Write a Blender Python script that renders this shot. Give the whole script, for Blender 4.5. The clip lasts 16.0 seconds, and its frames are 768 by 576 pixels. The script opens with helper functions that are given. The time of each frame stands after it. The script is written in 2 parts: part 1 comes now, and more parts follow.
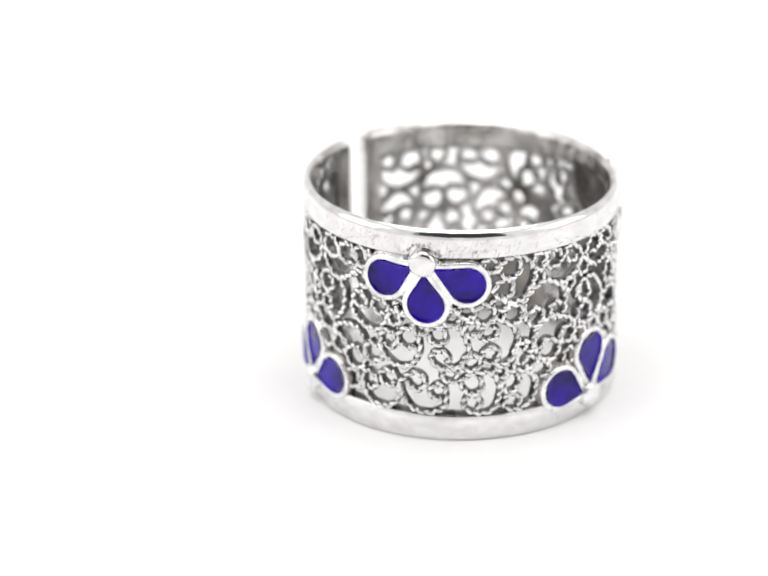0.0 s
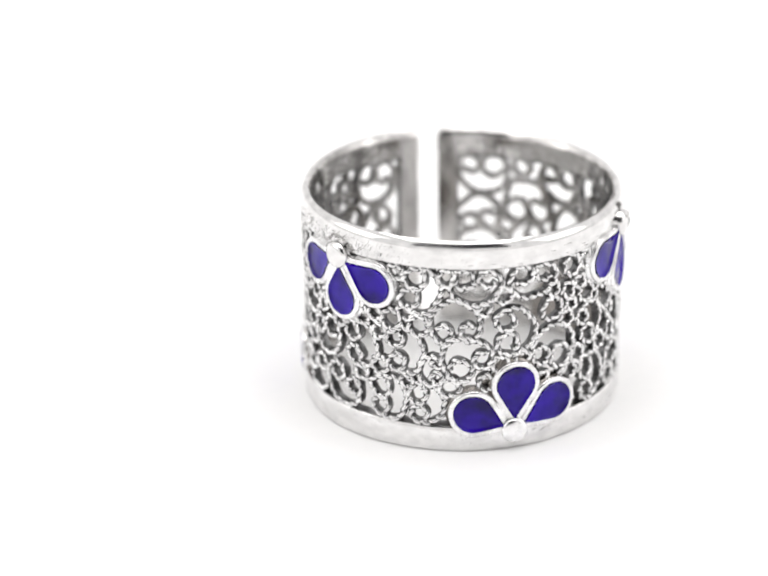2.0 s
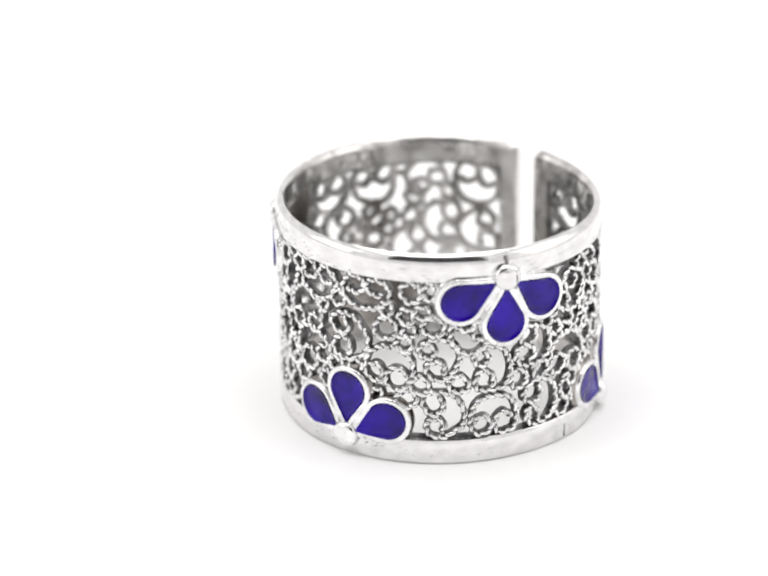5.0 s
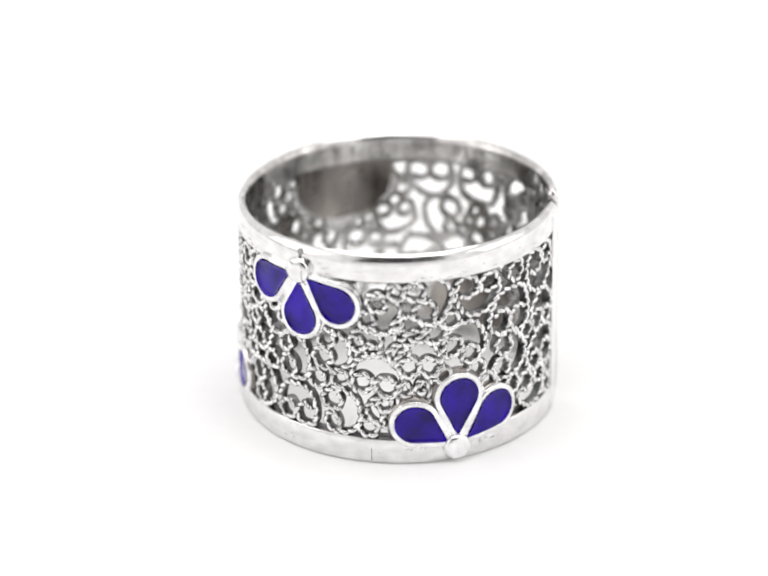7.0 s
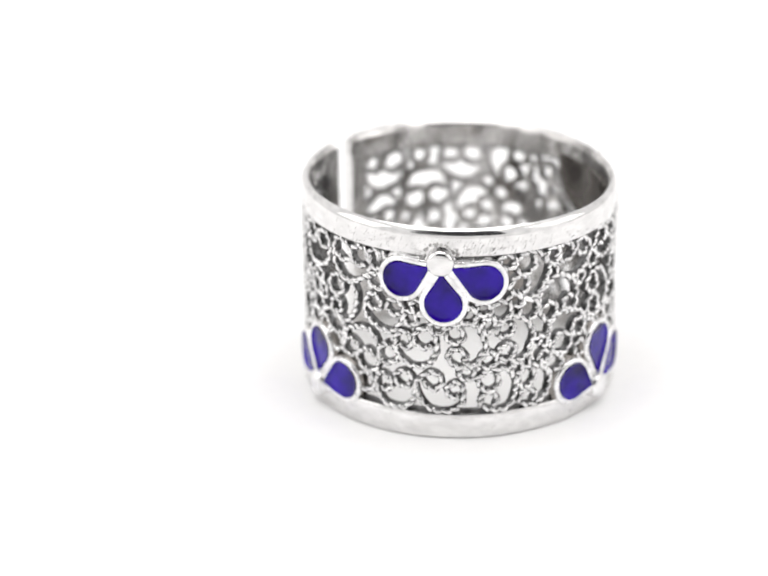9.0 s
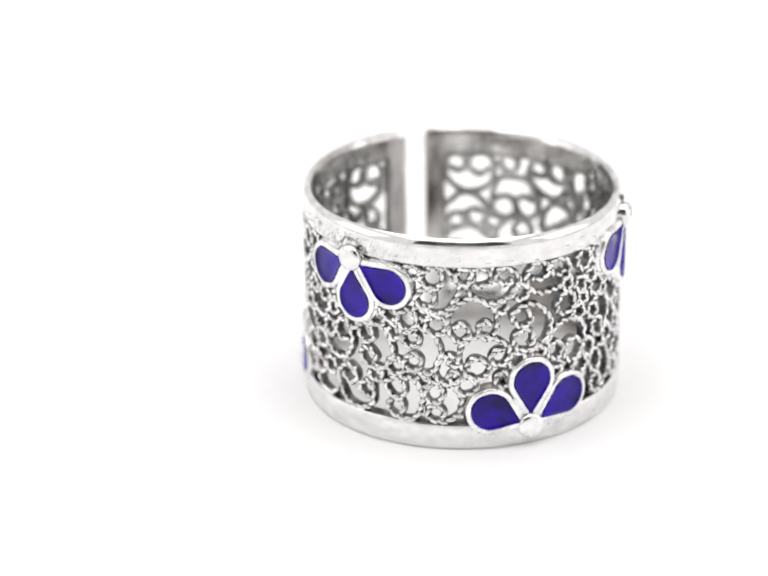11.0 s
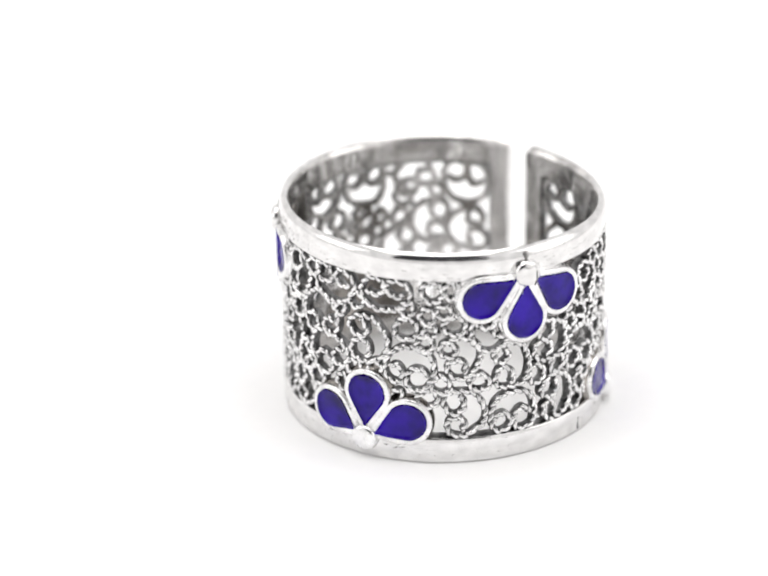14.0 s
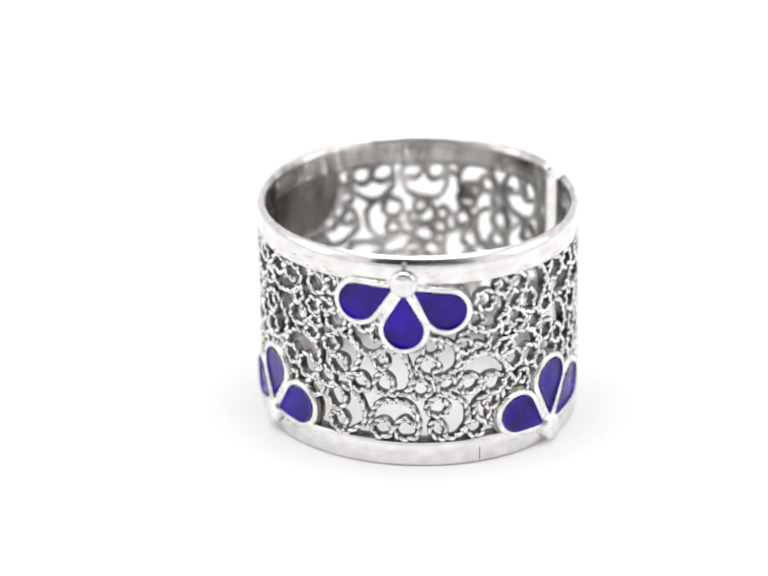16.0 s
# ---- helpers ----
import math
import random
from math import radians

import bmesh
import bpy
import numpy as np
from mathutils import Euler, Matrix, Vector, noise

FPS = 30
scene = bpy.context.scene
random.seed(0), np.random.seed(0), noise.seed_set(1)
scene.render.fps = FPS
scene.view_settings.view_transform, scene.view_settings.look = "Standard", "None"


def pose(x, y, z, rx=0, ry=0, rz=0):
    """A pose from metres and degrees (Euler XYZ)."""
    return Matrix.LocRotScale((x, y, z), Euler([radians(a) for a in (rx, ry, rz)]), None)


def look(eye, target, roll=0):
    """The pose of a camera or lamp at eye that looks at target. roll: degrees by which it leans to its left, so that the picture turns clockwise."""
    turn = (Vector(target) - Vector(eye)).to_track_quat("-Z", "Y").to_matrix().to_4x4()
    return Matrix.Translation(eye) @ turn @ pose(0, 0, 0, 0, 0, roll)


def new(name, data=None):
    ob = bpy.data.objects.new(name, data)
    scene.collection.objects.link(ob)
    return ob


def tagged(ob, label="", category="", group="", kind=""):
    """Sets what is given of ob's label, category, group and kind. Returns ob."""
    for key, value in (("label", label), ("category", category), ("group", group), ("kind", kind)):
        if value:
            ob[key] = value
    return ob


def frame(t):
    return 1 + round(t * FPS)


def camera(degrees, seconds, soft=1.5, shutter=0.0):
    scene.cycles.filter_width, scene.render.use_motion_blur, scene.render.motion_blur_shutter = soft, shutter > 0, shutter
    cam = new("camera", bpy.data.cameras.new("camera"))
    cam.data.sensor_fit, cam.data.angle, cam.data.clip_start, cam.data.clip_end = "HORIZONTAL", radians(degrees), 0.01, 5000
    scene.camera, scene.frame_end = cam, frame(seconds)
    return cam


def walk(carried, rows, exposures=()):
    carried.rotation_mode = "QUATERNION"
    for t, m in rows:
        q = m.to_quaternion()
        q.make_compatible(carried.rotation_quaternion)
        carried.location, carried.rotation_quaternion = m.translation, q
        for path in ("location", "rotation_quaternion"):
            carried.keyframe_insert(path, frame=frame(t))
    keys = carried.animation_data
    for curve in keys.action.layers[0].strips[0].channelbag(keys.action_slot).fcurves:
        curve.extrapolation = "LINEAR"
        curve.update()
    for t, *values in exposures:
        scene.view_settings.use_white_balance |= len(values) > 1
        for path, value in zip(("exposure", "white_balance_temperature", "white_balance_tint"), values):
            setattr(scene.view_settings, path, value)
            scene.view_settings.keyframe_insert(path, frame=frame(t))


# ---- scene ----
cam = camera(18.06, 16.0, soft=2.0)
EYE = Vector((0.0, -0.13327, 0.06537))
PAN, TILT, LEAN = radians(-1.01), radians(-24.065), -0.9
AHEAD = Vector((math.sin(PAN) * math.cos(TILT), math.cos(PAN) * math.cos(TILT), math.sin(TILT)))
HOLD = look(EYE, EYE + AHEAD, LEAN)
walk(cam, [(0.0, HOLD), (16.0, HOLD)])
# the macro lens holds the near wall of the ring sharp and lets the far wall go soft
cam.data.dof.use_dof = True
cam.data.dof.focus_distance = 0.1368
cam.data.dof.aperture_fstop = 26.0

# ---- light: a white product studio with softboxes ----
world = bpy.data.worlds.new("studio_air")
world.use_nodes = True
world.node_tree.nodes["Background"].inputs["Color"].default_value = (1.0, 0.985, 0.98, 1)
world.node_tree.nodes["Background"].inputs["Strength"].default_value = 0.94
scene.world = world


def softbox(name, eye, target, wide, high, watts, tone):
    lamp = bpy.data.lights.new(name, "AREA")
    lamp.shape, lamp.size, lamp.size_y = "RECTANGLE", wide, high
    lamp.energy, lamp.color = watts, tone
    ob = new(name, lamp)
    ob.matrix_world = look(eye, target)
    return ob


softbox("softbox_above", (0.0, -0.02, 0.55), (0, 0, 0), 0.5, 0.42, 1.4, (1.0, 0.985, 0.975))
softbox("softbox_side_a", (-0.55, -0.1, 0.3), (0, 0, 0.0), 0.4, 0.4, 0.5, (1.0, 0.98, 0.97))
softbox("softbox_side_b", (0.55, -0.1, 0.3), (0, 0, 0.0), 0.4, 0.4, 0.5, (1.0, 0.98, 0.97))
scene.view_settings.exposure = 0.0


# ---- materials ----
def material(name, color, metallic=0.0, rough=0.5, coat=0.0):
    m = bpy.data.materials.new(name)
    m.use_nodes = True
    b = m.node_tree.nodes["Principled BSDF"]
    b.inputs["Base Color"].default_value = (*color, 1)
    b.inputs["Metallic"].default_value = metallic
    b.inputs["Roughness"].default_value = rough
    b.inputs["Coat Weight"].default_value = coat
    b.inputs["Coat Roughness"].default_value = 0.04
    return m


def grain(m, scale, low, high, socket="Roughness", detail=4.0, stretch=(1, 1, 1)):
    """Lets a noise of that scale run an input between two values."""
    t = m.node_tree
    co, mp = t.nodes.new("ShaderNodeTexCoord"), t.nodes.new("ShaderNodeMapping")
    mp.inputs["Scale"].default_value = stretch
    nz, mr = t.nodes.new("ShaderNodeTexNoise"), t.nodes.new("ShaderNodeMapRange")
    nz.inputs["Scale"].default_value, nz.inputs["Detail"].default_value = scale, detail
    mr.inputs["From Min"].default_value, mr.inputs["From Max"].default_value = 0.32, 0.68
    t.links.new(co.outputs["Object"], mp.inputs["Vector"])
    t.links.new(mp.outputs["Vector"], nz.inputs["Vector"])
    t.links.new(nz.outputs["Fac"], mr.inputs["Value"])
    b = t.nodes["Principled BSDF"]
    if socket == "Bump":
        bp = t.nodes.new("ShaderNodeBump")
        bp.inputs["Strength"].default_value, bp.inputs["Distance"].default_value = low, high
        t.links.new(nz.outputs["Fac"], bp.inputs["Height"])
        t.links.new(bp.outputs["Normal"], b.inputs["Normal"])
    elif socket == "Base Color":
        mx = t.nodes.new("ShaderNodeMix")
        mx.data_type = "RGBA"
        mx.inputs["A"].default_value, mx.inputs["B"].default_value = (*low, 1), (*high, 1)
        t.links.new(mr.outputs["Result"], mx.inputs["Factor"])
        t.links.new(mx.outputs["Result"], b.inputs["Base Color"])
    else:
        mr.inputs["To Min"].default_value, mr.inputs["To Max"].default_value = low, high
        t.links.new(mr.outputs["Result"], b.inputs[socket])
    return m


PAPER = material("white_paper", (0.9, 0.9, 0.9), 0, 0.85)
grain(PAPER, 900, (0.94, 0.94, 0.94), (0.96, 0.958, 0.956), "Base Color")
PANEL = material("charcoal_panel", (0.03, 0.03, 0.032), 0, 0.9)
grain(PANEL, 12, (0.025, 0.025, 0.027), (0.04, 0.04, 0.042), "Base Color")
SILVER = material("polished_silver", (0.9, 0.885, 0.87), 1, 0.16)
grain(SILVER, 340, 0.05, 0.25)
grain(SILVER, 1100, (0.71, 0.704, 0.7), (0.86, 0.853, 0.848), "Base Color", 12, (1, 1, 1.8))
grain(SILVER, 900, 0.2, 0.00005, "Bump", 8, (1, 1, 2.5))
BRIGHT = material("burnished_silver_edge", (0.95, 0.945, 0.935), 1, 0.26)
grain(BRIGHT, 1500, 0.16, 0.36)
grain(BRIGHT, 1300, (0.72, 0.717, 0.715), (0.97, 0.967, 0.965), "Base Color", 6)
grain(BRIGHT, 1700, 0.5, 0.00009, "Bump")
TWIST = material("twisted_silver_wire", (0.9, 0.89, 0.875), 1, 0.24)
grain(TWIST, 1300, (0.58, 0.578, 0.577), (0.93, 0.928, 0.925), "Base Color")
# oxidised silver that also carries the shade between the wire strands
DARK = material("oxidised_shaded_silver", (0.08, 0.08, 0.078), 0.9, 0.5)
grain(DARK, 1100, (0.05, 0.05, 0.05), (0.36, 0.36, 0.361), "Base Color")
INNER = material("worn_inner_silver", (0.5, 0.48, 0.46), 1, 0.2)
grain(INNER, 700, (0.36, 0.35, 0.342), (0.86, 0.845, 0.83), "Base Color", 7, (1, 1, 0.5))
grain(INNER, 500, 0.07, 0.26)
ENAMEL = material("blue_violet_enamel", (0.03, 0.006, 0.36), 0, 0.07)
ENAMEL.node_tree.nodes["Principled BSDF"].inputs["Specular IOR Level"].default_value = 0.3
grain(ENAMEL, 520, (0.008, 0.0004, 0.09), (0.026, 0.0012, 0.38), "Base Color", 3)
grain(ENAMEL, 750, 0.6, 0.00016, "Bump", 2)
PLATE = material("tarnished_plate", (0.3, 0.28, 0.26), 1, 0.3)
grain(PLATE, 420, (0.1, 0.09, 0.084), (0.5, 0.47, 0.44), "Base Color", 6, (1, 1, 0.35))
grain(PLATE, 300, 0.14, 0.4)
MARK = material("punched_mark", (0.3, 0.29, 0.28), 1, 0.4)
grain(MARK, 1500, (0.2, 0.196, 0.192), (0.62, 0.61, 0.6), "Base Color")

# ---- the studio ----
MM = 0.001


def mesh_of(name, bm, mat):
    bmesh.ops.recalc_face_normals(bm, faces=bm.faces)
    for e in bm.edges:
        if len(e.link_faces) == 2 and e.calc_face_angle(0) > radians(38):
            e.smooth = False
    me = bpy.data.meshes.new(name)
    bm.to_mesh(me)
    bm.free()
    me.materials.append(mat)
    for poly in me.polygons:
        poly.use_smooth = True
    return me


def part(name, bm, mat, parent, label=""):
    """Links a bmesh as one mesh object under a thing or a part."""
    ob = new(name, mesh_of(name, bm, mat))
    ob.parent = parent
    return tagged(ob, label)


def build_sweep():
    """White paper that lies flat and runs on well past the ring."""
    bm = bmesh.new()
    rows = [[bm.verts.new((x, y, 0)) for x in np.linspace(-1.6, 1.6, 9)] for y in np.linspace(-1.6, 1.6, 9)]
    for a, b in zip(rows, rows[1:]):
        for i in range(8):
            bm.faces.new((a[i], a[i + 1], b[i + 1], b[i]))
    ob = new("floor", mesh_of("floor", bm, PAPER))
    return tagged(ob, "seamless white paper under and behind the ring", "backdrop", kind="structure")


def build_panel():
    """A charcoal panel behind the camera, added to give the silver a dark reflection."""
    bm = bmesh.new()
    bmesh.ops.create_cube(bm, size=1, matrix=Matrix.Translation((0, -0.62, 0.7)) @ Matrix.Diagonal((0.8, 0.02, 1.0, 1)))
    ob = new("dark_panel", mesh_of("dark_panel", bm, PANEL))
    for poly in ob.data.polygons:
        poly.use_smooth = False
    return tagged(ob, "unseen charcoal panel added behind the camera for dark reflections", "wall", kind="structure")


build_sweep()
build_panel()

# ---- the ring: millimetres, angles in degrees round its axis ----
RIM, BORE, HIGH = 9.5, 8.82, 13.02    # outer radius, inner radius, height
BAND, CROWN = 1.59, 1.6              # heights of the lower and the upper plain band
GAP_A, GAP_B = 237.3, 245.6           # the cut through the ring
BAR = 7.8                             # width of an end bar, in degrees
LACE = 9.22                           # radius of the filigree
DEG = math.degrees(1 / LACE)          # degrees in one millimetre on the filigree


def spot(phi, z, r):
    """A point of the ring, which is a little out of round and a little higher on one side."""
    q, a = radians(phi), radians(phi - 90)
    r += 0.069 * math.cos(2 * q) - 0.038 * math.sin(2 * q) - 0.03 * math.cos(3 * q) + 0.023 * math.sin(3 * q) + 0.028 * math.cos(4 * q) - 0.02 * math.sin(4 * q)
    z *= 1 + (0.112 * math.cos(q) - 0.105 * math.sin(q)) / 12.6
    return Vector((r * math.cos(a) * MM, r * math.sin(a) * MM, z * MM))


ring = new("ring")
tagged(ring, "open silver filigree ring with blue enamel flowers, on white paper", "ring")


def corner(d, size=0.5):
    """How much a rounded corner takes off at d millimetres from the end."""
    return 0.0 if d >= size else size - math.sqrt(max(0.0, size * size - (size - d) ** 2))


def sweep(profile, start, stop, steps, trim=None, lean=None):
    """A closed profile of (r, z) turned about the axis, its ends capped."""
    bm = bmesh.new()
    near = [0.03, 0.1, 0.2, 0.33, 0.5]
    span = (stop - start) / DEG
    marks = sorted({0.0, span, *near, *[span - d for d in near], *np.linspace(0.9, span - 0.9, steps)})
    loops = []
    for d in marks:
        cut = corner(min(d, span - d)) if trim else 0
        loops.append([bm.verts.new(spot(start + d * DEG, trim(z, cut) if trim else z, r - lean(start + d * DEG, z) if lean else r)) for r, z in profile])
    n = len(profile)
    for a, b in zip(loops, loops[1:]):
        for i in range(n):
            bm.faces.new((a[i], a[(i + 1) % n], b[(i + 1) % n], b[i]))
    bm.faces.new(loops[0])
    bm.faces.new(loops[-1][::-1])
    return bm


def petal_rings(bm, rings, close_top=False, close_back=False):
    """Skins a list of loops of points; fills the first or last."""
    loops = [[bm.verts.new(p) for p in ring_] for ring_ in rings]
    n = len(loops[0])
    for a, b in zip(loops, loops[1:]):
        for i in range(n):
            bm.faces.new((a[i], a[(i + 1) % n], b[(i + 1) % n], b[i]))
    for flag, loop in ((close_back, loops[0]), (close_top, loops[-1])):
        if flag:
            mid = bm.verts.new(sum((v.co for v in loop), Vector()) / n)
            for i in range(n):
                bm.faces.new((loop[i], loop[(i + 1) % n], mid))


def build_bands():
    top = [(BORE, HIGH - CROWN), (BORE, HIGH - 0.52), (BORE + 0.03, HIGH - 0.36), (BORE + 0.09, HIGH - 0.22), (BORE + 0.17, HIGH - 0.11),
           (BORE + 0.26, HIGH - 0.04), (BORE + 0.35, HIGH), (RIM - 0.28, HIGH - 0.03), (RIM - 0.17, HIGH - 0.11), (RIM - 0.085, HIGH - 0.24),
           (RIM - 0.03, HIGH - 0.42), (RIM, HIGH - 0.66), (RIM, HIGH - CROWN + 0.07), (RIM - 0.05, HIGH - CROWN)]
    low = [(BORE, BAND), (BORE, 0.2), (BORE + 0.06, 0.07), (BORE + 0.18, 0.0), (RIM - 0.22, 0.0), (RIM - 0.08, 0.06),
           (RIM - 0.01, 0.2), (RIM + 0.01, 0.8), (RIM, BAND - 0.07), (RIM - 0.05, BAND)]
    whole = (GAP_B, GAP_A + 360)

    def filed(phi, z):
        """The outer edge is filed to a slope, most of all above one flower."""
        off = abs((phi - 133 + 180) % 360 - 180)
        much = 0.12 + 0.1 * math.sin(radians(phi * 5)) + 0.88 * math.exp(-(off / 34) ** 2)
        return much * float(np.interp(HIGH - z, (0.0, 0.2, 0.3, 0.43, 0.66), (0.075, 0.075, 0.062, 0.032, 0.0)))

    a = part("band", sweep(top, *whole, 220, lambda z, c: z - c * max(0, (z - HIGH + CROWN) / CROWN), filed), SILVER, ring, "polished upper rim band")
    b = part("band", sweep(low, *whole, 220, lambda z, c: z + c * max(0, (BAND - z) / BAND)), SILVER, ring, "polished lower rim band")
    for start in (GAP_B, GAP_A + 360 - BAR):
        side = [(BORE - 0.006, 0.24), (BORE - 0.006, HIGH - 0.36), (RIM - 0.03, HIGH - 0.5), (RIM + 0.016, HIGH - 0.68),
                (RIM + 0.016, 0.26), (RIM - 0.02, 0.22)]
        part("end_bar", sweep(side, start + 0.12, start + BAR - 0.12, 10), SILVER, ring, "plain upright bar beside the cut")
    # fine file strokes where the first bead was soldered to the rim, and nicks along both bands
    strokes = random.Random(9)

    def scratch(bm, p0, z0, along, rise, wide):
        ends = [(p0 - along / 2, z0 - rise / 2), (p0 + along * 0.1, z0 + rise * 0.2), (p0 + along / 2, z0 + rise / 2)]
        rows = [[bm.verts.new(spot(a, z + side * wide * w, RIM + 0.012 + h)) for (a, z), w in zip(ends, (0.2, 1.0, 0.3))]
                for side, h in ((-1, 0.0), (0, 0.01), (1, 0.0))]
        for one, two in zip(rows, rows[1:]):
            for k in (0, 1):
                bm.faces.new((one[k], one[k + 1], two[k + 1], two[k]))

    bm = bmesh.new()
    for k in range(300):
        run = strokes.uniform(0.1, 0.3)
        scratch(bm, strokes.gauss(2, 17), HIGH - strokes.uniform(0.6, 1.5), run * 3.4, run, strokes.uniform(0.005, 0.014))
    for k in range(60):
        scratch(bm, strokes.gauss(110, 60), HIGH - strokes.uniform(0.75, 1.52), strokes.uniform(0.4, 2.6), strokes.uniform(-0.05, 0.05), strokes.uniform(0.006, 0.014))
    tagged(part("file_marks", bm, MARK, a, "fine grey file strokes"), kind="stuff")
    bm = bmesh.new()
    for home in (65.6, 177.6, -53.5):
        for k in range(34):
            off = strokes.choice((-1, 1)) * strokes.uniform(3.5, 17)
            scratch(bm, home + off - 2, 1.22 - abs(off) * 0.018 + strokes.gauss(0, 0.1), strokes.uniform(0.3, 1.3), strokes.uniform(-0.12, 0.12), strokes.uniform(0.01, 0.028))
    for k in range(46):
        scratch(bm, strokes.uniform(GAP_B - 350, GAP_A - 10), strokes.uniform(0.45, 1.4), strokes.uniform(0.2, 1.2), strokes.uniform(-0.2, 0.2), strokes.uniform(0.008, 0.02))
    tagged(part("nicks", bm, MARK, b, "small grey nicks and pits"), kind="stuff")
    # thin dark wires that carry the filigree and draw the shaded ledge in colour
    for z in (BAND + 0.09, HIGH - CROWN - 0.09):
        wire = [(LACE - 0.2 + 0.1 * math.cos(q), z + 0.12 * math.sin(q)) for q in np.linspace(0, 2 * math.pi, 8, endpoint=False)]
        part("solder_wire", sweep(wire, GAP_B + BAR, GAP_A + 360 - BAR, 160), DARK, ring, "dark inner wire that also draws the shaded gap")
    for edge in (GAP_B + BAR - 0.15, GAP_A - BAR + 0.15):
        out = 0.75 if edge == GAP_B + BAR - 0.15 else -0.75
        bm = bmesh.new()
        loops = [[spot(edge + out * k, z, r) for k, r in ((0, LACE - 0.3), (0, LACE + 0.1), (0.6, LACE + 0.1), (1, LACE), (1, LACE - 0.3))]
                 for z in np.linspace(BAND - 0.05, HIGH - CROWN + 0.05, 9)]
        petal_rings(bm, loops, close_top=True, close_back=True)
        part("solder_wire", bm, DARK, ring, "blackened wire beside the end bar")


build_bands()
# worn bore; on the rim's inner slope the darker tone imitates a dark reflection
for ob in ring.children:
    if ob.name.startswith(("band", "end_bar")):
        ob.data.materials.append(INNER)
        for poly in ob.data.polygons:
            if all(math.hypot(*ob.data.vertices[i].co.xy) < (BORE + 0.3) * MM for i in poly.vertices):
                poly.material_index = 1


# ---- flowers ----
def teardrop(reach, bulb, apex=0.5, foot=0.13, n=36):
    """Outline of a petal that points along +y: a round head and a narrow foot."""
    half = math.acos(min(0.98, bulb / (reach - apex)) * 0.95)
    a0, a1 = -math.pi / 2 + half, 1.5 * math.pi - half
    out = [(bulb * math.cos(a), reach + bulb * math.sin(a)) for a in np.linspace(a0, a1, n)]
    (lx, ly), (rx, ry) = out[-1], out[0]
    out += [(lx + (-foot - lx) * k / 6, ly + (apex - ly) * k / 6) for k in range(1, 7)]
    out += [(foot + (rx - foot) * k / 6, apex + (ry - apex) * k / 6) for k in range(0, 6)]
    return out


def inset(reach, bulb, by):
    """The same outline drawn in by that many millimetres."""
    return teardrop(reach, bulb + 0.03 - by, 0.2 + by * 1.55, max(0.02, 0.14 - by * 0.4))


def filled(outline, middle, lay, r0, r1):
    """Loops from the outline to a middle point, so that a bent face stays round."""
    cx, cy = middle
    return [lay([(cx + (x - cx) * k, cy + (y - cy) * k) for x, y in outline], r0 + (r1 - r0) * (1 - k)) for k in (1.0, 0.93, 0.8, 0.62, 0.42, 0.2)]


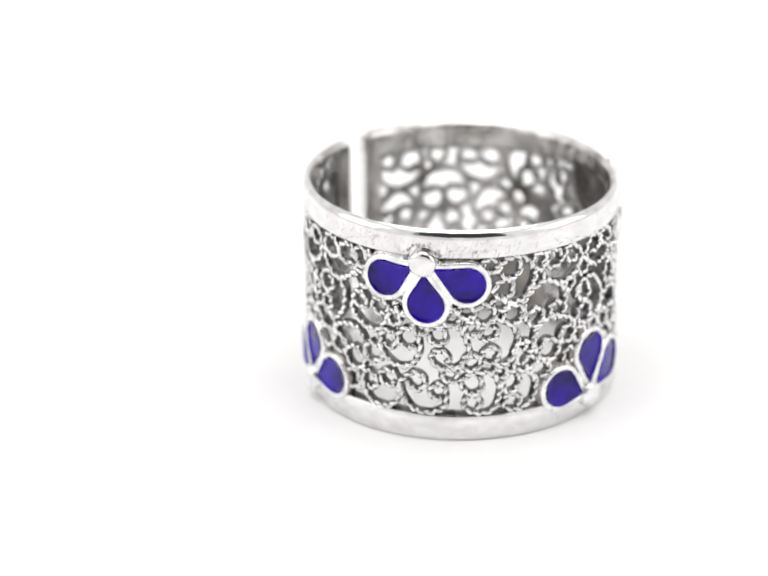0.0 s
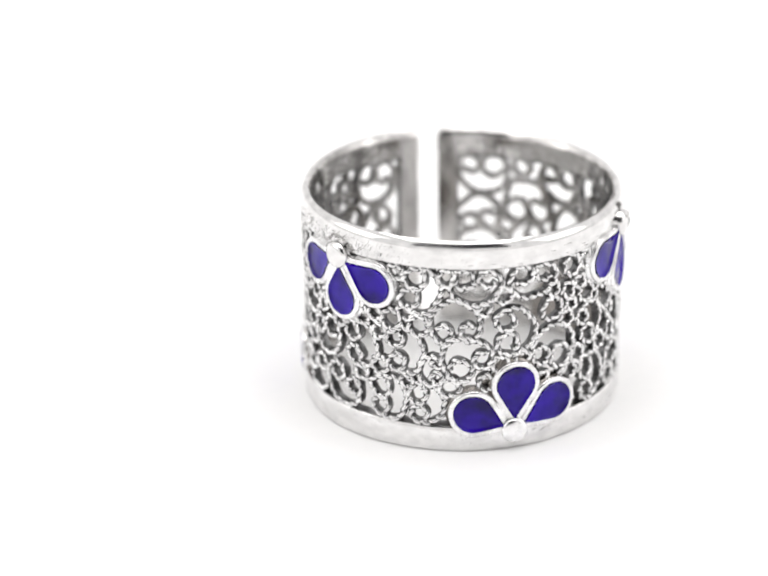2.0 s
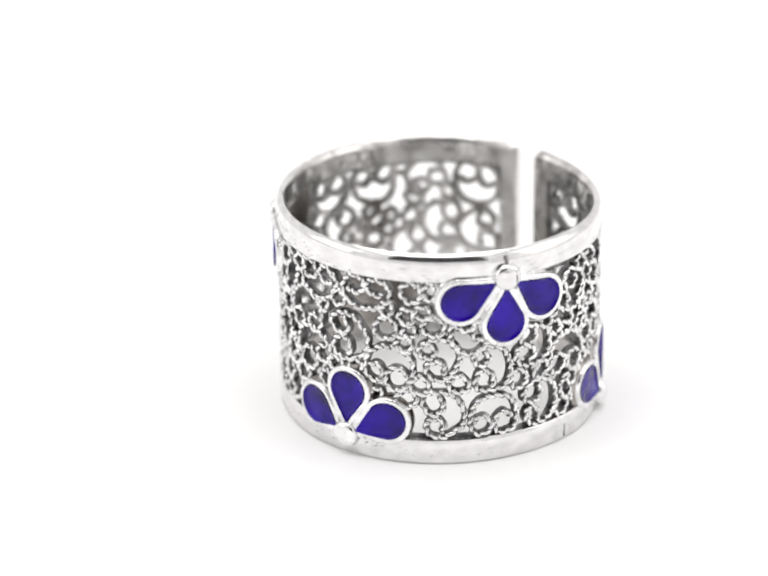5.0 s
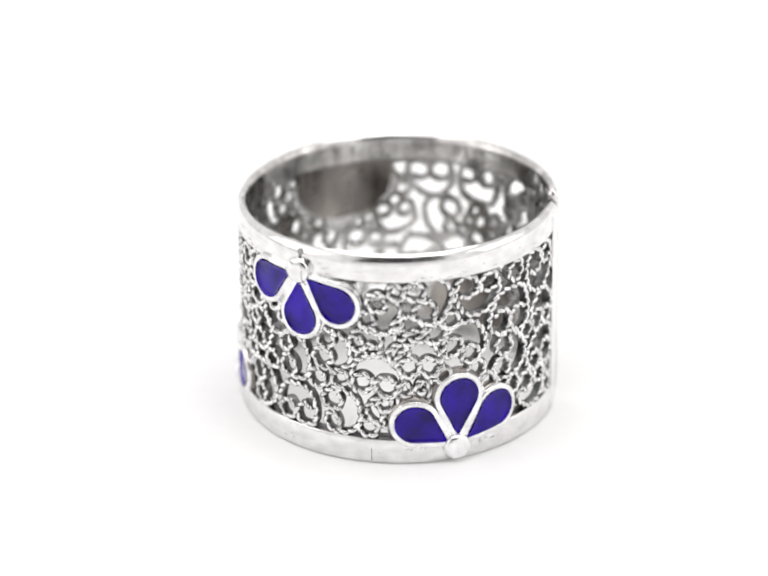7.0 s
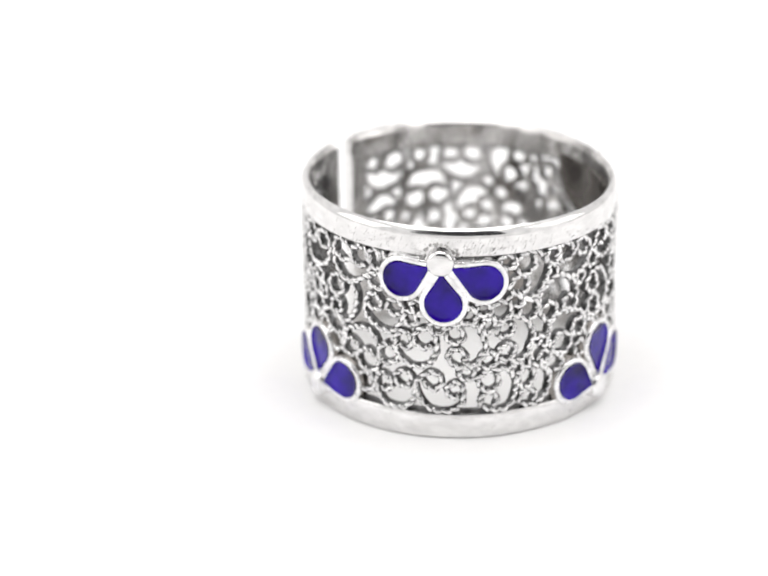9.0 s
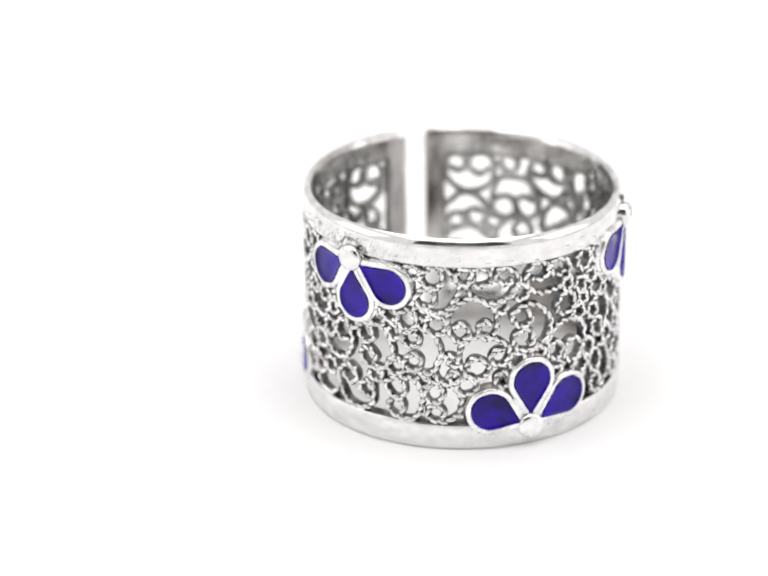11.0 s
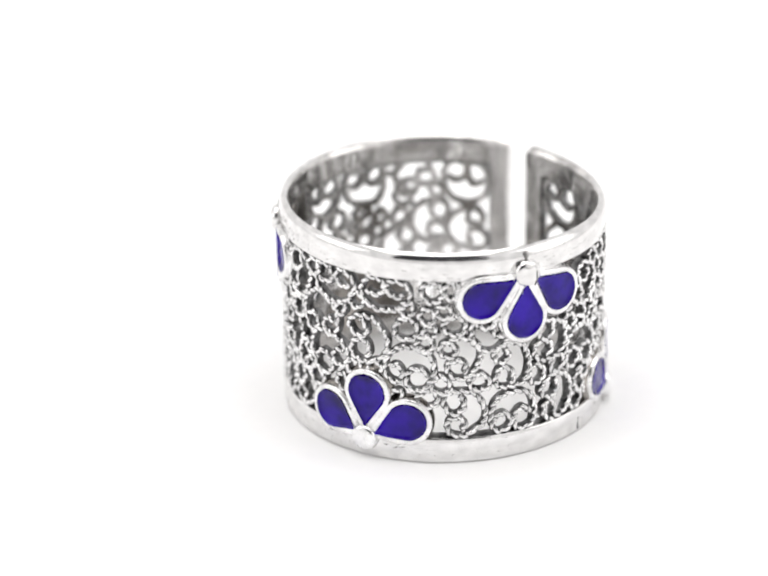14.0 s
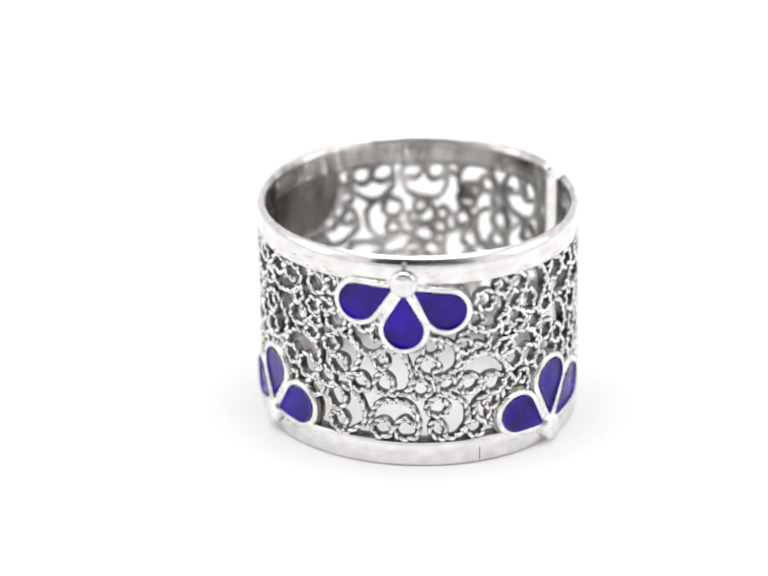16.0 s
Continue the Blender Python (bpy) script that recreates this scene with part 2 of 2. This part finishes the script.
def build_flower(phi, z, down, bulb, petals):
    flower = new("flower")
    flower.parent = ring
    tagged(flower, "three-petalled blue enamel flower with a silver bead")
    face = -1 if down else 1

    def lay(points, angle, r):
        """Turns petal points about the bead and bends them onto the ring."""
        a = radians(angle)
        out = []
        for x, y in points:
            u, v = x * math.cos(a) + y * math.sin(a), -x * math.sin(a) + y * math.cos(a)
            out.append(spot(phi + math.degrees(u / 9.5), z + face * v, r))
        return out

    for dx, dz in petals:
        reach, angle = math.hypot(dx, dz) + 0.07, math.degrees(math.atan2(dx, dz))
        bm = bmesh.new()
        loops = [lay(inset(reach, bulb, by), angle, r) for by, r in
                 ((0, 8.97), (0, RIM + 0.07), (0.03, RIM + 0.14), (0.1, RIM + 0.18), (0.27, RIM + 0.175), (0.345, RIM + 0.13), (0.36, RIM))]
        back = filled(inset(reach, bulb, 0), (0, reach - 0.2), lambda p, r: lay(p, angle, r), 8.97, 8.97)
        petal_rings(bm, back[::-1] + loops[1:], close_back=True)
        part("petal_rim", bm, BRIGHT, flower, "raised silver petal rim")
        # solder fillet that runs from the rim down into the filigree
        bm = bmesh.new()
        wide = 0.17 if dx < 0.5 else 0.11
        loops = [lay(inset(reach, bulb, -by), angle, r) for by, r in ((wide, 9.0), (wide, RIM - 0.2), (wide * 0.6, RIM - 0.12), (0.0, RIM - 0.02), (-0.06, RIM - 0.02))]
        petal_rings(bm, loops)
        part("fillet", bm, BRIGHT if down else PLATE, flower, "solder fillet")
        bm = bmesh.new()
        core = inset(reach, bulb, 0.33)
        loops = []
        for k, h in ((1.0, 0.2), (0.95, 0.135), (0.9, 0.09), (0.83, 0.06), (0.72, 0.042), (0.56, 0.034), (0.38, 0.03), (0.2, 0.03)):
            loops.append(lay([(x * k, reach - 0.2 + (y - reach + 0.2) * k) for x, y in core], angle, RIM + h))
        petal_rings(bm, loops, close_top=True)
        part("enamel", bm, ENAMEL, flower, "glossy blue-violet enamel")
    # solder web that ties the petals together under the bead
    bm = bmesh.new()
    fan = [(1.85 * math.sin(radians(a)), 1.85 * math.cos(radians(a))) for a in np.linspace(76, -76, 24)]
    fan += [(-0.5, -0.5), (0.5, -0.5)]
    rim_ = lay(fan, 0, 9.0)
    petal_rings(bm, [rim_] + filled(fan, (0, 0.5), lambda p, r: lay(p, 0, r), RIM + 0.02, RIM + 0.02), close_top=True)
    part("solder_web", bm, BRIGHT, flower)
    # solder that ran into the notches between neighbouring petals
    turns = sorted(math.degrees(math.atan2(dx, dz)) for dx, dz in petals)
    for one, two in zip(turns, turns[1:]):
        bm = bmesh.new()
        long_ = min(2.6, 0.62 / math.tan(radians(max(10, (two - one) / 2 - 12))) + 0.5)
        drop = [(0.16 * math.sin(q) + 0.05 * math.sin(3 * q), 0.5 + (long_ - 0.5) * (0.5 - 0.5 * math.cos(q))) for q in np.linspace(0, 2 * math.pi, 18, endpoint=False)]
        mid = (one + two) / 2
        petal_rings(bm, [lay(drop, mid, 9.1)] + filled(drop, (0, (0.5 + long_) / 2), lambda p, r: lay(p, mid, r), RIM + 0.1, RIM + 0.15), close_top=True)
        part("solder_run", bm, BRIGHT, flower)
    # bead in the middle
    bm = bmesh.new()
    loops = []
    for rad_, h in ((0.78, -0.3), (0.79, 0.2), (0.76, 0.32), (0.69, 0.41), (0.55, 0.47), (0.32, 0.51), (0.12, 0.52)):
        loops.append(lay([(rad_ * math.cos(q), rad_ * math.sin(q)) for q in np.linspace(0, 2 * math.pi, 28, endpoint=False)], 0, RIM + h))
    petal_rings(bm, loops, close_top=True)
    part("bead", bm, SILVER if down else BRIGHT, flower, "domed silver bead")
    # plate behind the petals, seen from inside the ring
    bm = bmesh.new()
    q = np.linspace(0, math.pi, 22)
    shield = [(3.35 * math.cos(a), 3.2 * math.sin(a) ** 0.7) for a in q] + [(x, -0.3) for x in np.linspace(-3.35, 3.35, 16)]
    back = filled(shield, (0, 1.2), lambda p, r: lay(p, 0, r), 8.76, 8.76)
    front = filled(shield, (0, 1.2), lambda p, r: lay(p, 0, r), 8.97, 8.97)
    petal_rings(bm, back[::-1] + front, close_top=True, close_back=True)
    part("backing_plate", bm, PLATE, flower, "dull silver plate behind the petals")
    return flower


# angle, height, hangs down, size of the petal heads, and where each head lies from the bead
FLOWERS = [(0.9, 11.1, True, 1.36, ((-2.22, 1.15), (0.15, 2.48), (2.42, 1.2))),
           (65.6, 1.32, False, 1.43, ((-2.3, 1.1), (0.12, 2.74), (2.5, 1.28))),
           (122.7, 11.55, True, 1.41, ((-2.57, 1.3), (-0.03, 2.82), (2.31, 1.7))),
           (177.6, 0.98, False, 1.43, ((-2.33, 1.58), (0.16, 3.05), (2.48, 1.75))),
           (-53.5, 1.32, False, 1.39, ((-2.3, 1.1), (0.18, 2.45), (2.5, 1.12)))]
for row in FLOWERS:
    build_flower(*row)


# ---- filigree: twisted wire bent into scrolls with two curled ends ----
def scroll_path(size, squash, turn, ends=(0.465, 0.465), open_=29, step=0.05):
    """Centre line of a scroll: one curled end, round the back, the other curled end."""
    a = radians(open_)

    def curled(curl):
        out = []
        for k in np.linspace(radians(300), 0, 34):
            c = curl * (1 - 0.16 * k / radians(300))
            out.append(((1 - curl) * math.cos(-a) + c * math.cos(-a - k), (1 - curl) * math.sin(-a) + c * math.sin(-a - k)))
        return out

    raw = curled(ends[0])
    raw += [(math.cos(ang), math.sin(ang)) for ang in np.linspace(-a, math.pi + a, 60)[1:]]
    raw += [(-x, y) for x, y in curled(ends[1])[:33][::-1]]
    a1, a2 = size * 37.7 % 6.28, turn * 0.31 % 6.28
    raw = [(x * (1 + 0.05 * math.sin(2.3 * y + a1)), y * (1 + 0.06 * math.sin(2.1 * x + a2))) for x, y in raw]
    return resample(raw, size, squash, turn, step)


def loop_path(size, squash, turn, step=0.05):
    """Centre line of a small plain curl."""
    raw = [((1 - 0.1 * k) * math.cos(k * 6.6), (1 - 0.1 * k) * math.sin(k * 6.6)) for k in np.linspace(0, 1, 40)]
    return resample(raw, size, squash, turn, step)


def resample(raw, size, squash, turn, step):
    t = radians(turn)
    p = np.array(raw) * (size, size * squash)
    p = p @ np.array([[math.cos(t), math.sin(t)], [-math.sin(t), math.cos(t)]])
    d = np.concatenate([[0], np.cumsum(np.hypot(*np.diff(p, axis=0).T))])
    s = np.linspace(0, d[-1], max(12, int(d[-1] / step)))
    return np.stack([np.interp(s, d, p[:, 0]), np.interp(s, d, p[:, 1])], 1), s


def wire_meshes(path, s, phi, z, rng):
    """Twisted pair on the outside and the blackened strip under it."""
    tan = np.gradient(path, axis=0)
    tan /= np.maximum(np.hypot(*tan.T), 1e-9)[:, None]
    nor = np.stack([-tan[:, 1], tan[:, 0]], 1)
    n = len(path)
    verts, faces, bright = [], [], []
    lift = rng.uniform(-0.03, 0.03)

    def tube(flat, r):
        base = len(verts)
        k = flat.shape[1]
        for i in range(n):
            for j in range(k):
                u, v = flat[i, j]
                verts.append(spot(phi + u * DEG, z + v, r[i, j]))
        for i in range(n - 1):
            for j in range(k):
                a, b = base + i * k + j, base + i * k + (j + 1) % k
                faces.append((a, b, b + k, a + k))
                # low strand faces go dark: oxidation, plus groove shade put into the colour
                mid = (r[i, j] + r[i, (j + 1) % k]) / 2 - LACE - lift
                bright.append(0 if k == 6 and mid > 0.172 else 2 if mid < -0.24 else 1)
        faces.append(tuple(range(base + k - 1, base - 1, -1)))
        faces.append(tuple(range(base + (n - 1) * k, base + n * k)))
        bright.extend((1, 1))

    pitch, ph0 = 1.02, rng.uniform(0, 6.28)
    ring_ = np.linspace(0, 2 * math.pi, 6, endpoint=False)
    for strand in (0, math.pi):
        w = 2 * math.pi * s / pitch + strand + ph0
        side, up = 0.07 * np.cos(w), 0.098 * np.sin(w)
        flat = path[:, None, :] + nor[:, None, :] * (side[:, None] + 0.145 * np.cos(ring_)[None, :])[..., None]
        tube(flat, LACE + 0.1 + lift + up[:, None] + 0.1 * np.sin(ring_)[None, :])
    tops = len(faces)
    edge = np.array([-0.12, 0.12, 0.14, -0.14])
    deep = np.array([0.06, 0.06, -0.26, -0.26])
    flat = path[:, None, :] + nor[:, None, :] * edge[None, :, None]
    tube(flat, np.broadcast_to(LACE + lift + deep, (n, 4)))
    return verts, faces, tops, bright


def build_scroll(kind, phi, z, size, squash, turn, rng):
    if kind == "scroll":
        path, s = scroll_path(size, squash, turn, (rng.uniform(0.38, 0.5), rng.uniform(0.38, 0.5)))
    else:
        path, s = loop_path(size, squash, turn)
    # bends left by the pliers
    path = path + sum(np.stack([amp * np.sin(s * f + rng.uniform(0, 6.3)), amp * np.sin(s * f * 1.13 + rng.uniform(0, 6.3))], 1) for f, amp in ((2.6, 0.042), (5.2, 0.018)))
    under, over = z + path[:, 1].min() - BAND - 0.1, HIGH - CROWN - 0.1 - z - path[:, 1].max()
    if -0.2 < under < 0.5:
        z -= under
    elif -0.2 < over < 0.5:
        z += over
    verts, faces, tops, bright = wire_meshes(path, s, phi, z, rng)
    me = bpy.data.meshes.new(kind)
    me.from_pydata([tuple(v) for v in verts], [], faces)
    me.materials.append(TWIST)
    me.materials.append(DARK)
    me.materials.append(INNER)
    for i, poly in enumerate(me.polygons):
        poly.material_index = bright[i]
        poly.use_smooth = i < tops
    ob = new(kind, me)
    ob.parent = ring
    return ob


def petal_heads():
    heads = []
    for phi, z, down, bulb, petals in FLOWERS:
        f = -1 if down else 1
        for dx, dz in petals:
            heads.append((phi / DEG + dx, z + f * dz, bulb))
            heads.append((phi / DEG + dx * 0.45, z + f * dz * 0.45, 0.75))
    return heads


# scrolls by stretch of the ring: angle, height, size, turn
NEAR_CUT = [(-97.9, 3.16, 1.29, 0), (-97.5, 6.85, 1.29, 355), (-96.1, 9.77, 1.35, 275), (-83.7, 3.22, 1.23, 0), (-82.9, 7.25, 1.29, 5),
            (-75.8, 10.21, 1.17, 60), (-70.0, 5.66, 1.29, 5), (-54.8, 10.03, 1.33, 270), (-40.0, 7.61, 1.23, 0), (-34.3, 10.08, 1.29, 270),
            (-30.7, 4.85, 1.27, 70), (-20.4, 7.62, 1.1, 265)]
NEAR_FIRST = [(-16.0, 2.95, 1.17, 290), (-8.2, 5.8, 1.17, 280), (0.4, 3.05, 1.23, 245), (8.4, 5.91, 1.23, 5), (19.7, 3.02, 1.2, 0),
              (26.2, 6.1, 1.22, 5), (32.1, 9.68, 1.23, 345), (34.0, 3.0, 1.1, 8), (45.2, 7.9, 1.33, 95), (49.2, 5.78, 1.26, 120),
              (52.4, 10.17, 1.24, 270), (65.6, 7.41, 1.28, 5), (73.3, 10.3, 1.24, 270), (81.6, 5.8, 1.33, 75)]
NEAR_SECOND = [(99.0, 6.64, 1.15, 20), (100.0, 3.33, 1.28, 5), (117.2, 5.84, 1.23, 5), (118.7, 3.05, 1.33, 90), (133.5, 6.83, 1.17, 350),
               (136.4, 3.27, 1.23, 0), (150.2, 5.38, 1.34, 80), (151.3, 9.47, 1.17, 335), (164.9, 6.46, 1.11, 90), (167.9, 10.2, 1.27, 20)]
NEAR_END = [(181.2, 7.18, 1.2, 60), (186.4, 10.02, 1.24, 270), (199.7, 5.7, 1.28, 355), (200.8, 8.29, 1.46, 85), (213.0, 2.92, 1.27, 265),
            (219.1, 9.81, 1.44, 270), (219.7, 4.83, 1.4, 90), (220.9, 7.18, 1.22, 80)]
CURLS = [(-71.4, 8.97, 0.62), (-61.8, 7.9, 0.47), (-54.6, 6.49, 0.62), (-6.7, 8.17, 0.49), (15.6, 8.13, 0.43), (27.4, 8.5, 0.46),
         (55.3, 8.88, 0.34), (62.3, 9.67, 0.49), (80.8, 8.35, 0.7), (81.1, 9.58, 0.42), (90.1, 10.6, 0.62), (88.1, 9.2, 0.43),
         (89.1, 8.3, 0.42), (93.8, 9.5, 0.42), (147.2, 2.25, 0.55), (158.2, 6.96, 0.6), (203.3, 10.5, 0.62), (225.8, 2.25, 0.55)]


def build_filigree():
    rng = random.Random(4)
    heads = petal_heads()
    heads.append((-96.0 / DEG, 5.05, 1.0))     # an open stretch near the cut
    u0, u1 = (GAP_B + BAR - 360) / DEG, (GAP_A - BAR) / DEG
    placed = []
    around = 360 / DEG
    for phi, z, size, turn in NEAR_CUT + NEAR_FIRST + NEAR_SECOND + NEAR_END:
        size *= 1.1
        room = min(z - BAND, HIGH - CROWN - z) + 0.06
        placed.append((phi / DEG, z, size))
        build_scroll("scroll", phi, z, size, min(rng.uniform(0.95, 1.04), room / size) if abs(math.sin(radians(turn))) > 0.6 else 1.0, turn - 90, rng)
    for phi, z, size in CURLS:
        placed.append((phi / DEG, z, size))
        build_scroll("curl", phi, z, size, rng.uniform(0.92, 1.08), rng.uniform(0, 360), rng)

    def free(u, z, r, tight):
        for a, b, q in heads:
            d = abs(u - a)
            if math.hypot(min(d, around - d), z - b) < q + r * 0.42:
                return False
        return all(math.hypot(u - a, z - b) > (r + q) * tight for a, b, q in placed)

    # the rest: smaller scrolls and curls wherever there is room between them
    for kind, big, small, tries, tight in (("scroll", 1.3, 0.84, 40000, 0.89), ("curl", 0.62, 0.42, 20000, 0.96)):
        for k in range(tries):
            r = big + (small - big) * k / tries
            u, z = rng.uniform(u0 + r, u1 - r), rng.uniform(BAND + r * 0.9, HIGH - CROWN - r * 0.9)
            if free(u, z, r, tight):
                placed.append((u, z, r))
                build_scroll(kind, u * DEG, z, r, rng.uniform(0.92, 1.08), rng.uniform(0, 360), rng)


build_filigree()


# ---- maker's punches on one end bar ----
def build_punch(phi, z, sides, size):
    bm = bmesh.new()
    around = [2 * math.pi * (k + (0.5 if sides == 4 else 0)) / sides for k in range(sides)]
    loops = [[spot(phi + math.degrees(size * k * math.cos(a) / RIM), z + size * k * math.sin(a), RIM + 0.018 + h) for a in around]
             for k, h in ((1.0, 0.0), (0.95, 0.02), (0.6, 0.012), (0.42, 0.003))]
    petal_rings(bm, loops, close_top=True)
    mark = part("punch_mark", bm, MARK, ring, "small stamped hallmark")
    mark.data.materials.append(SILVER)
    for poly in mark.data.polygons:
        if poly.index >= 3 * sides:
            poly.material_index = 1


build_punch(250.0, 2.6, 4, 0.45)
build_punch(250.5, 1.05, 5, 0.48)


def build_seam(phi, low, high, wide):
    """A hairline joint across the outside of the lower band."""
    bm = bmesh.new()
    loops = [[spot(phi + a, z, RIM + h) for z in np.linspace(low, high, 6)] for a, h in ((-wide, -0.02), (-wide, 0.02), (wide, 0.02), (wide, -0.02))]
    loops = [[bm.verts.new(p) for p in row] for row in loops]
    for a, b in zip(loops, loops[1:]):
        for i in range(5):
            bm.faces.new((a[i], a[i + 1], b[i + 1], b[i]))
    part("seam", bm, DARK, ring, "dark hairline solder joint")


build_seam(148.4, 0.2, 1.0, 0.14)


def build_pip(phi, z):
    """A clipped stub of solder that stands on the rim above a bead."""
    bm = bmesh.new()
    bmesh.ops.create_uvsphere(bm, u_segments=12, v_segments=8, radius=0.17 * MM)
    for v in bm.verts:
        v.co.x *= 0.8 + 0.5 * max(0.0, v.co.z / (0.17 * MM))
    bmesh.ops.scale(bm, vec=(1, 1, 1.5), verts=bm.verts)
    bmesh.ops.translate(bm, vec=spot(phi, z, RIM - 0.05), verts=bm.verts)
    part("solder_pip", bm, MARK, ring, "clipped grey stub of solder")


build_pip(122.9, 12.55)


def build_grains(phi, z):
    """Grains of solder that ran onto the rim round a bead."""
    rng = random.Random(21)
    bm = bmesh.new()
    for k in range(34):
        q, far = radians(rng.uniform(-5, 185)), rng.uniform(0.84, 1.12)
        at = spot(phi + math.degrees(far * math.cos(q) / RIM), z + far * math.sin(q), RIM + 0.02)
        size = rng.uniform(0.04, 0.1) * MM
        lump = bmesh.ops.create_icosphere(bm, subdivisions=1, radius=size)["verts"]
        bmesh.ops.translate(bm, vec=at, verts=lump)
    tagged(part("solder_grains", bm, MARK, ring, "rough grains of solder by the bead"), kind="stuff")


build_grains(0.9, 11.25)


def build_claw(phi, z, points, thick, mat, label):
    """A bent stub of wire by a bead: millimetres to the side, up and out from the rim."""
    bm = bmesh.new()
    loops = []
    for k, (u, v, out) in enumerate(points):
        t = thick * (0.6 if k in (0, len(points) - 1) else 1.0)
        loops.append([spot(phi + math.degrees(u / RIM), z + v + t * math.sin(q), RIM + out + t * math.cos(q)) if k not in (0, len(points) - 1)
                      else spot(phi + math.degrees((u + t * math.cos(q)) / RIM), z + v + t * math.sin(q), RIM + out) for q in np.linspace(0, 2 * math.pi, 8, endpoint=False)])
    petal_rings(bm, loops, close_top=True, close_back=True)
    part("clipped_wire", bm, mat, ring, label)


build_claw(122.7, 11.55, [(-0.42, 0.36, 0.36), (-0.3, 0.5, 0.43), (-0.1, 0.42, 0.47), (0.12, 0.45, 0.47), (0.3, 0.52, 0.43), (0.42, 0.36, 0.45), (0.44, 0.25, 0.42)],
           0.07, MARK, "bent grey stub of wire")
build_claw(122.7, 11.55, [(0.44, 0.3, 0.4), (0.45, 0.1, 0.5), (0.45, -0.2, 0.5), (0.47, -0.5, 0.42), (0.5, -0.85, 0.2)], 0.05, MARK, "thin grey wire over the bead")
build_claw(68.6, 0.72, [(-0.45, 0.16, -0.03), (-0.2, 0.1, 0.06), (0.0, 0.0, 0.09), (0.14, 0.12, 0.08), (0.22, 0.3, 0.05), (0.3, 0.4, -0.03)],
           0.06, MARK, "bent grey stub of wire")


# ---- the turning of the ring ----
def motions():
    turned = [(0.0, 14.9), (0.5, 23.4), (1.0, 32.0), (1.5, 40.0), (2.0, 48.5), (2.5, 56.8), (3.0, 65.4), (3.5, 74.0),
              (4.0, 82.6), (4.5, 91.2), (5.0, 99.8), (5.5, 108.4), (6.0, 116.9), (6.5, 125.2), (6.7, 129.0), (6.8, 134.8),
              (6.9, 144.2), (7.0, 157.8), (7.2, 181.0), (7.4, 204.1), (7.6, 226.9), (7.8, 250.2), (8.0, 273.0), (8.2, 296.9),
              (8.5, 331.5), (8.7, 355.4), (8.8, 365.7), (8.9, 366.9), (9.0, 368.3), (9.5, 376.9), (10.0, 385.5), (10.5, 394.1),
              (11.0, 402.8), (11.5, 411.4), (12.0, 420.2), (12.5, 428.5), (13.0, 437.0), (13.5, 445.4), (14.0, 453.9), (14.5, 462.2),
              (15.0, 470.7), (15.5, 479.0), (16.0, 487.7)]
    out = Vector((2.071 * MM, 1.299 * MM, 0.0))     # the ring stands off the turning centre
    rows = []
    for t, a in turned:
        spin = pose(0, 0, 0, 0, 0, -a)
        rows.append((t, Matrix.Translation(spin @ out) @ spin))
    walk(ring, rows)


motions()
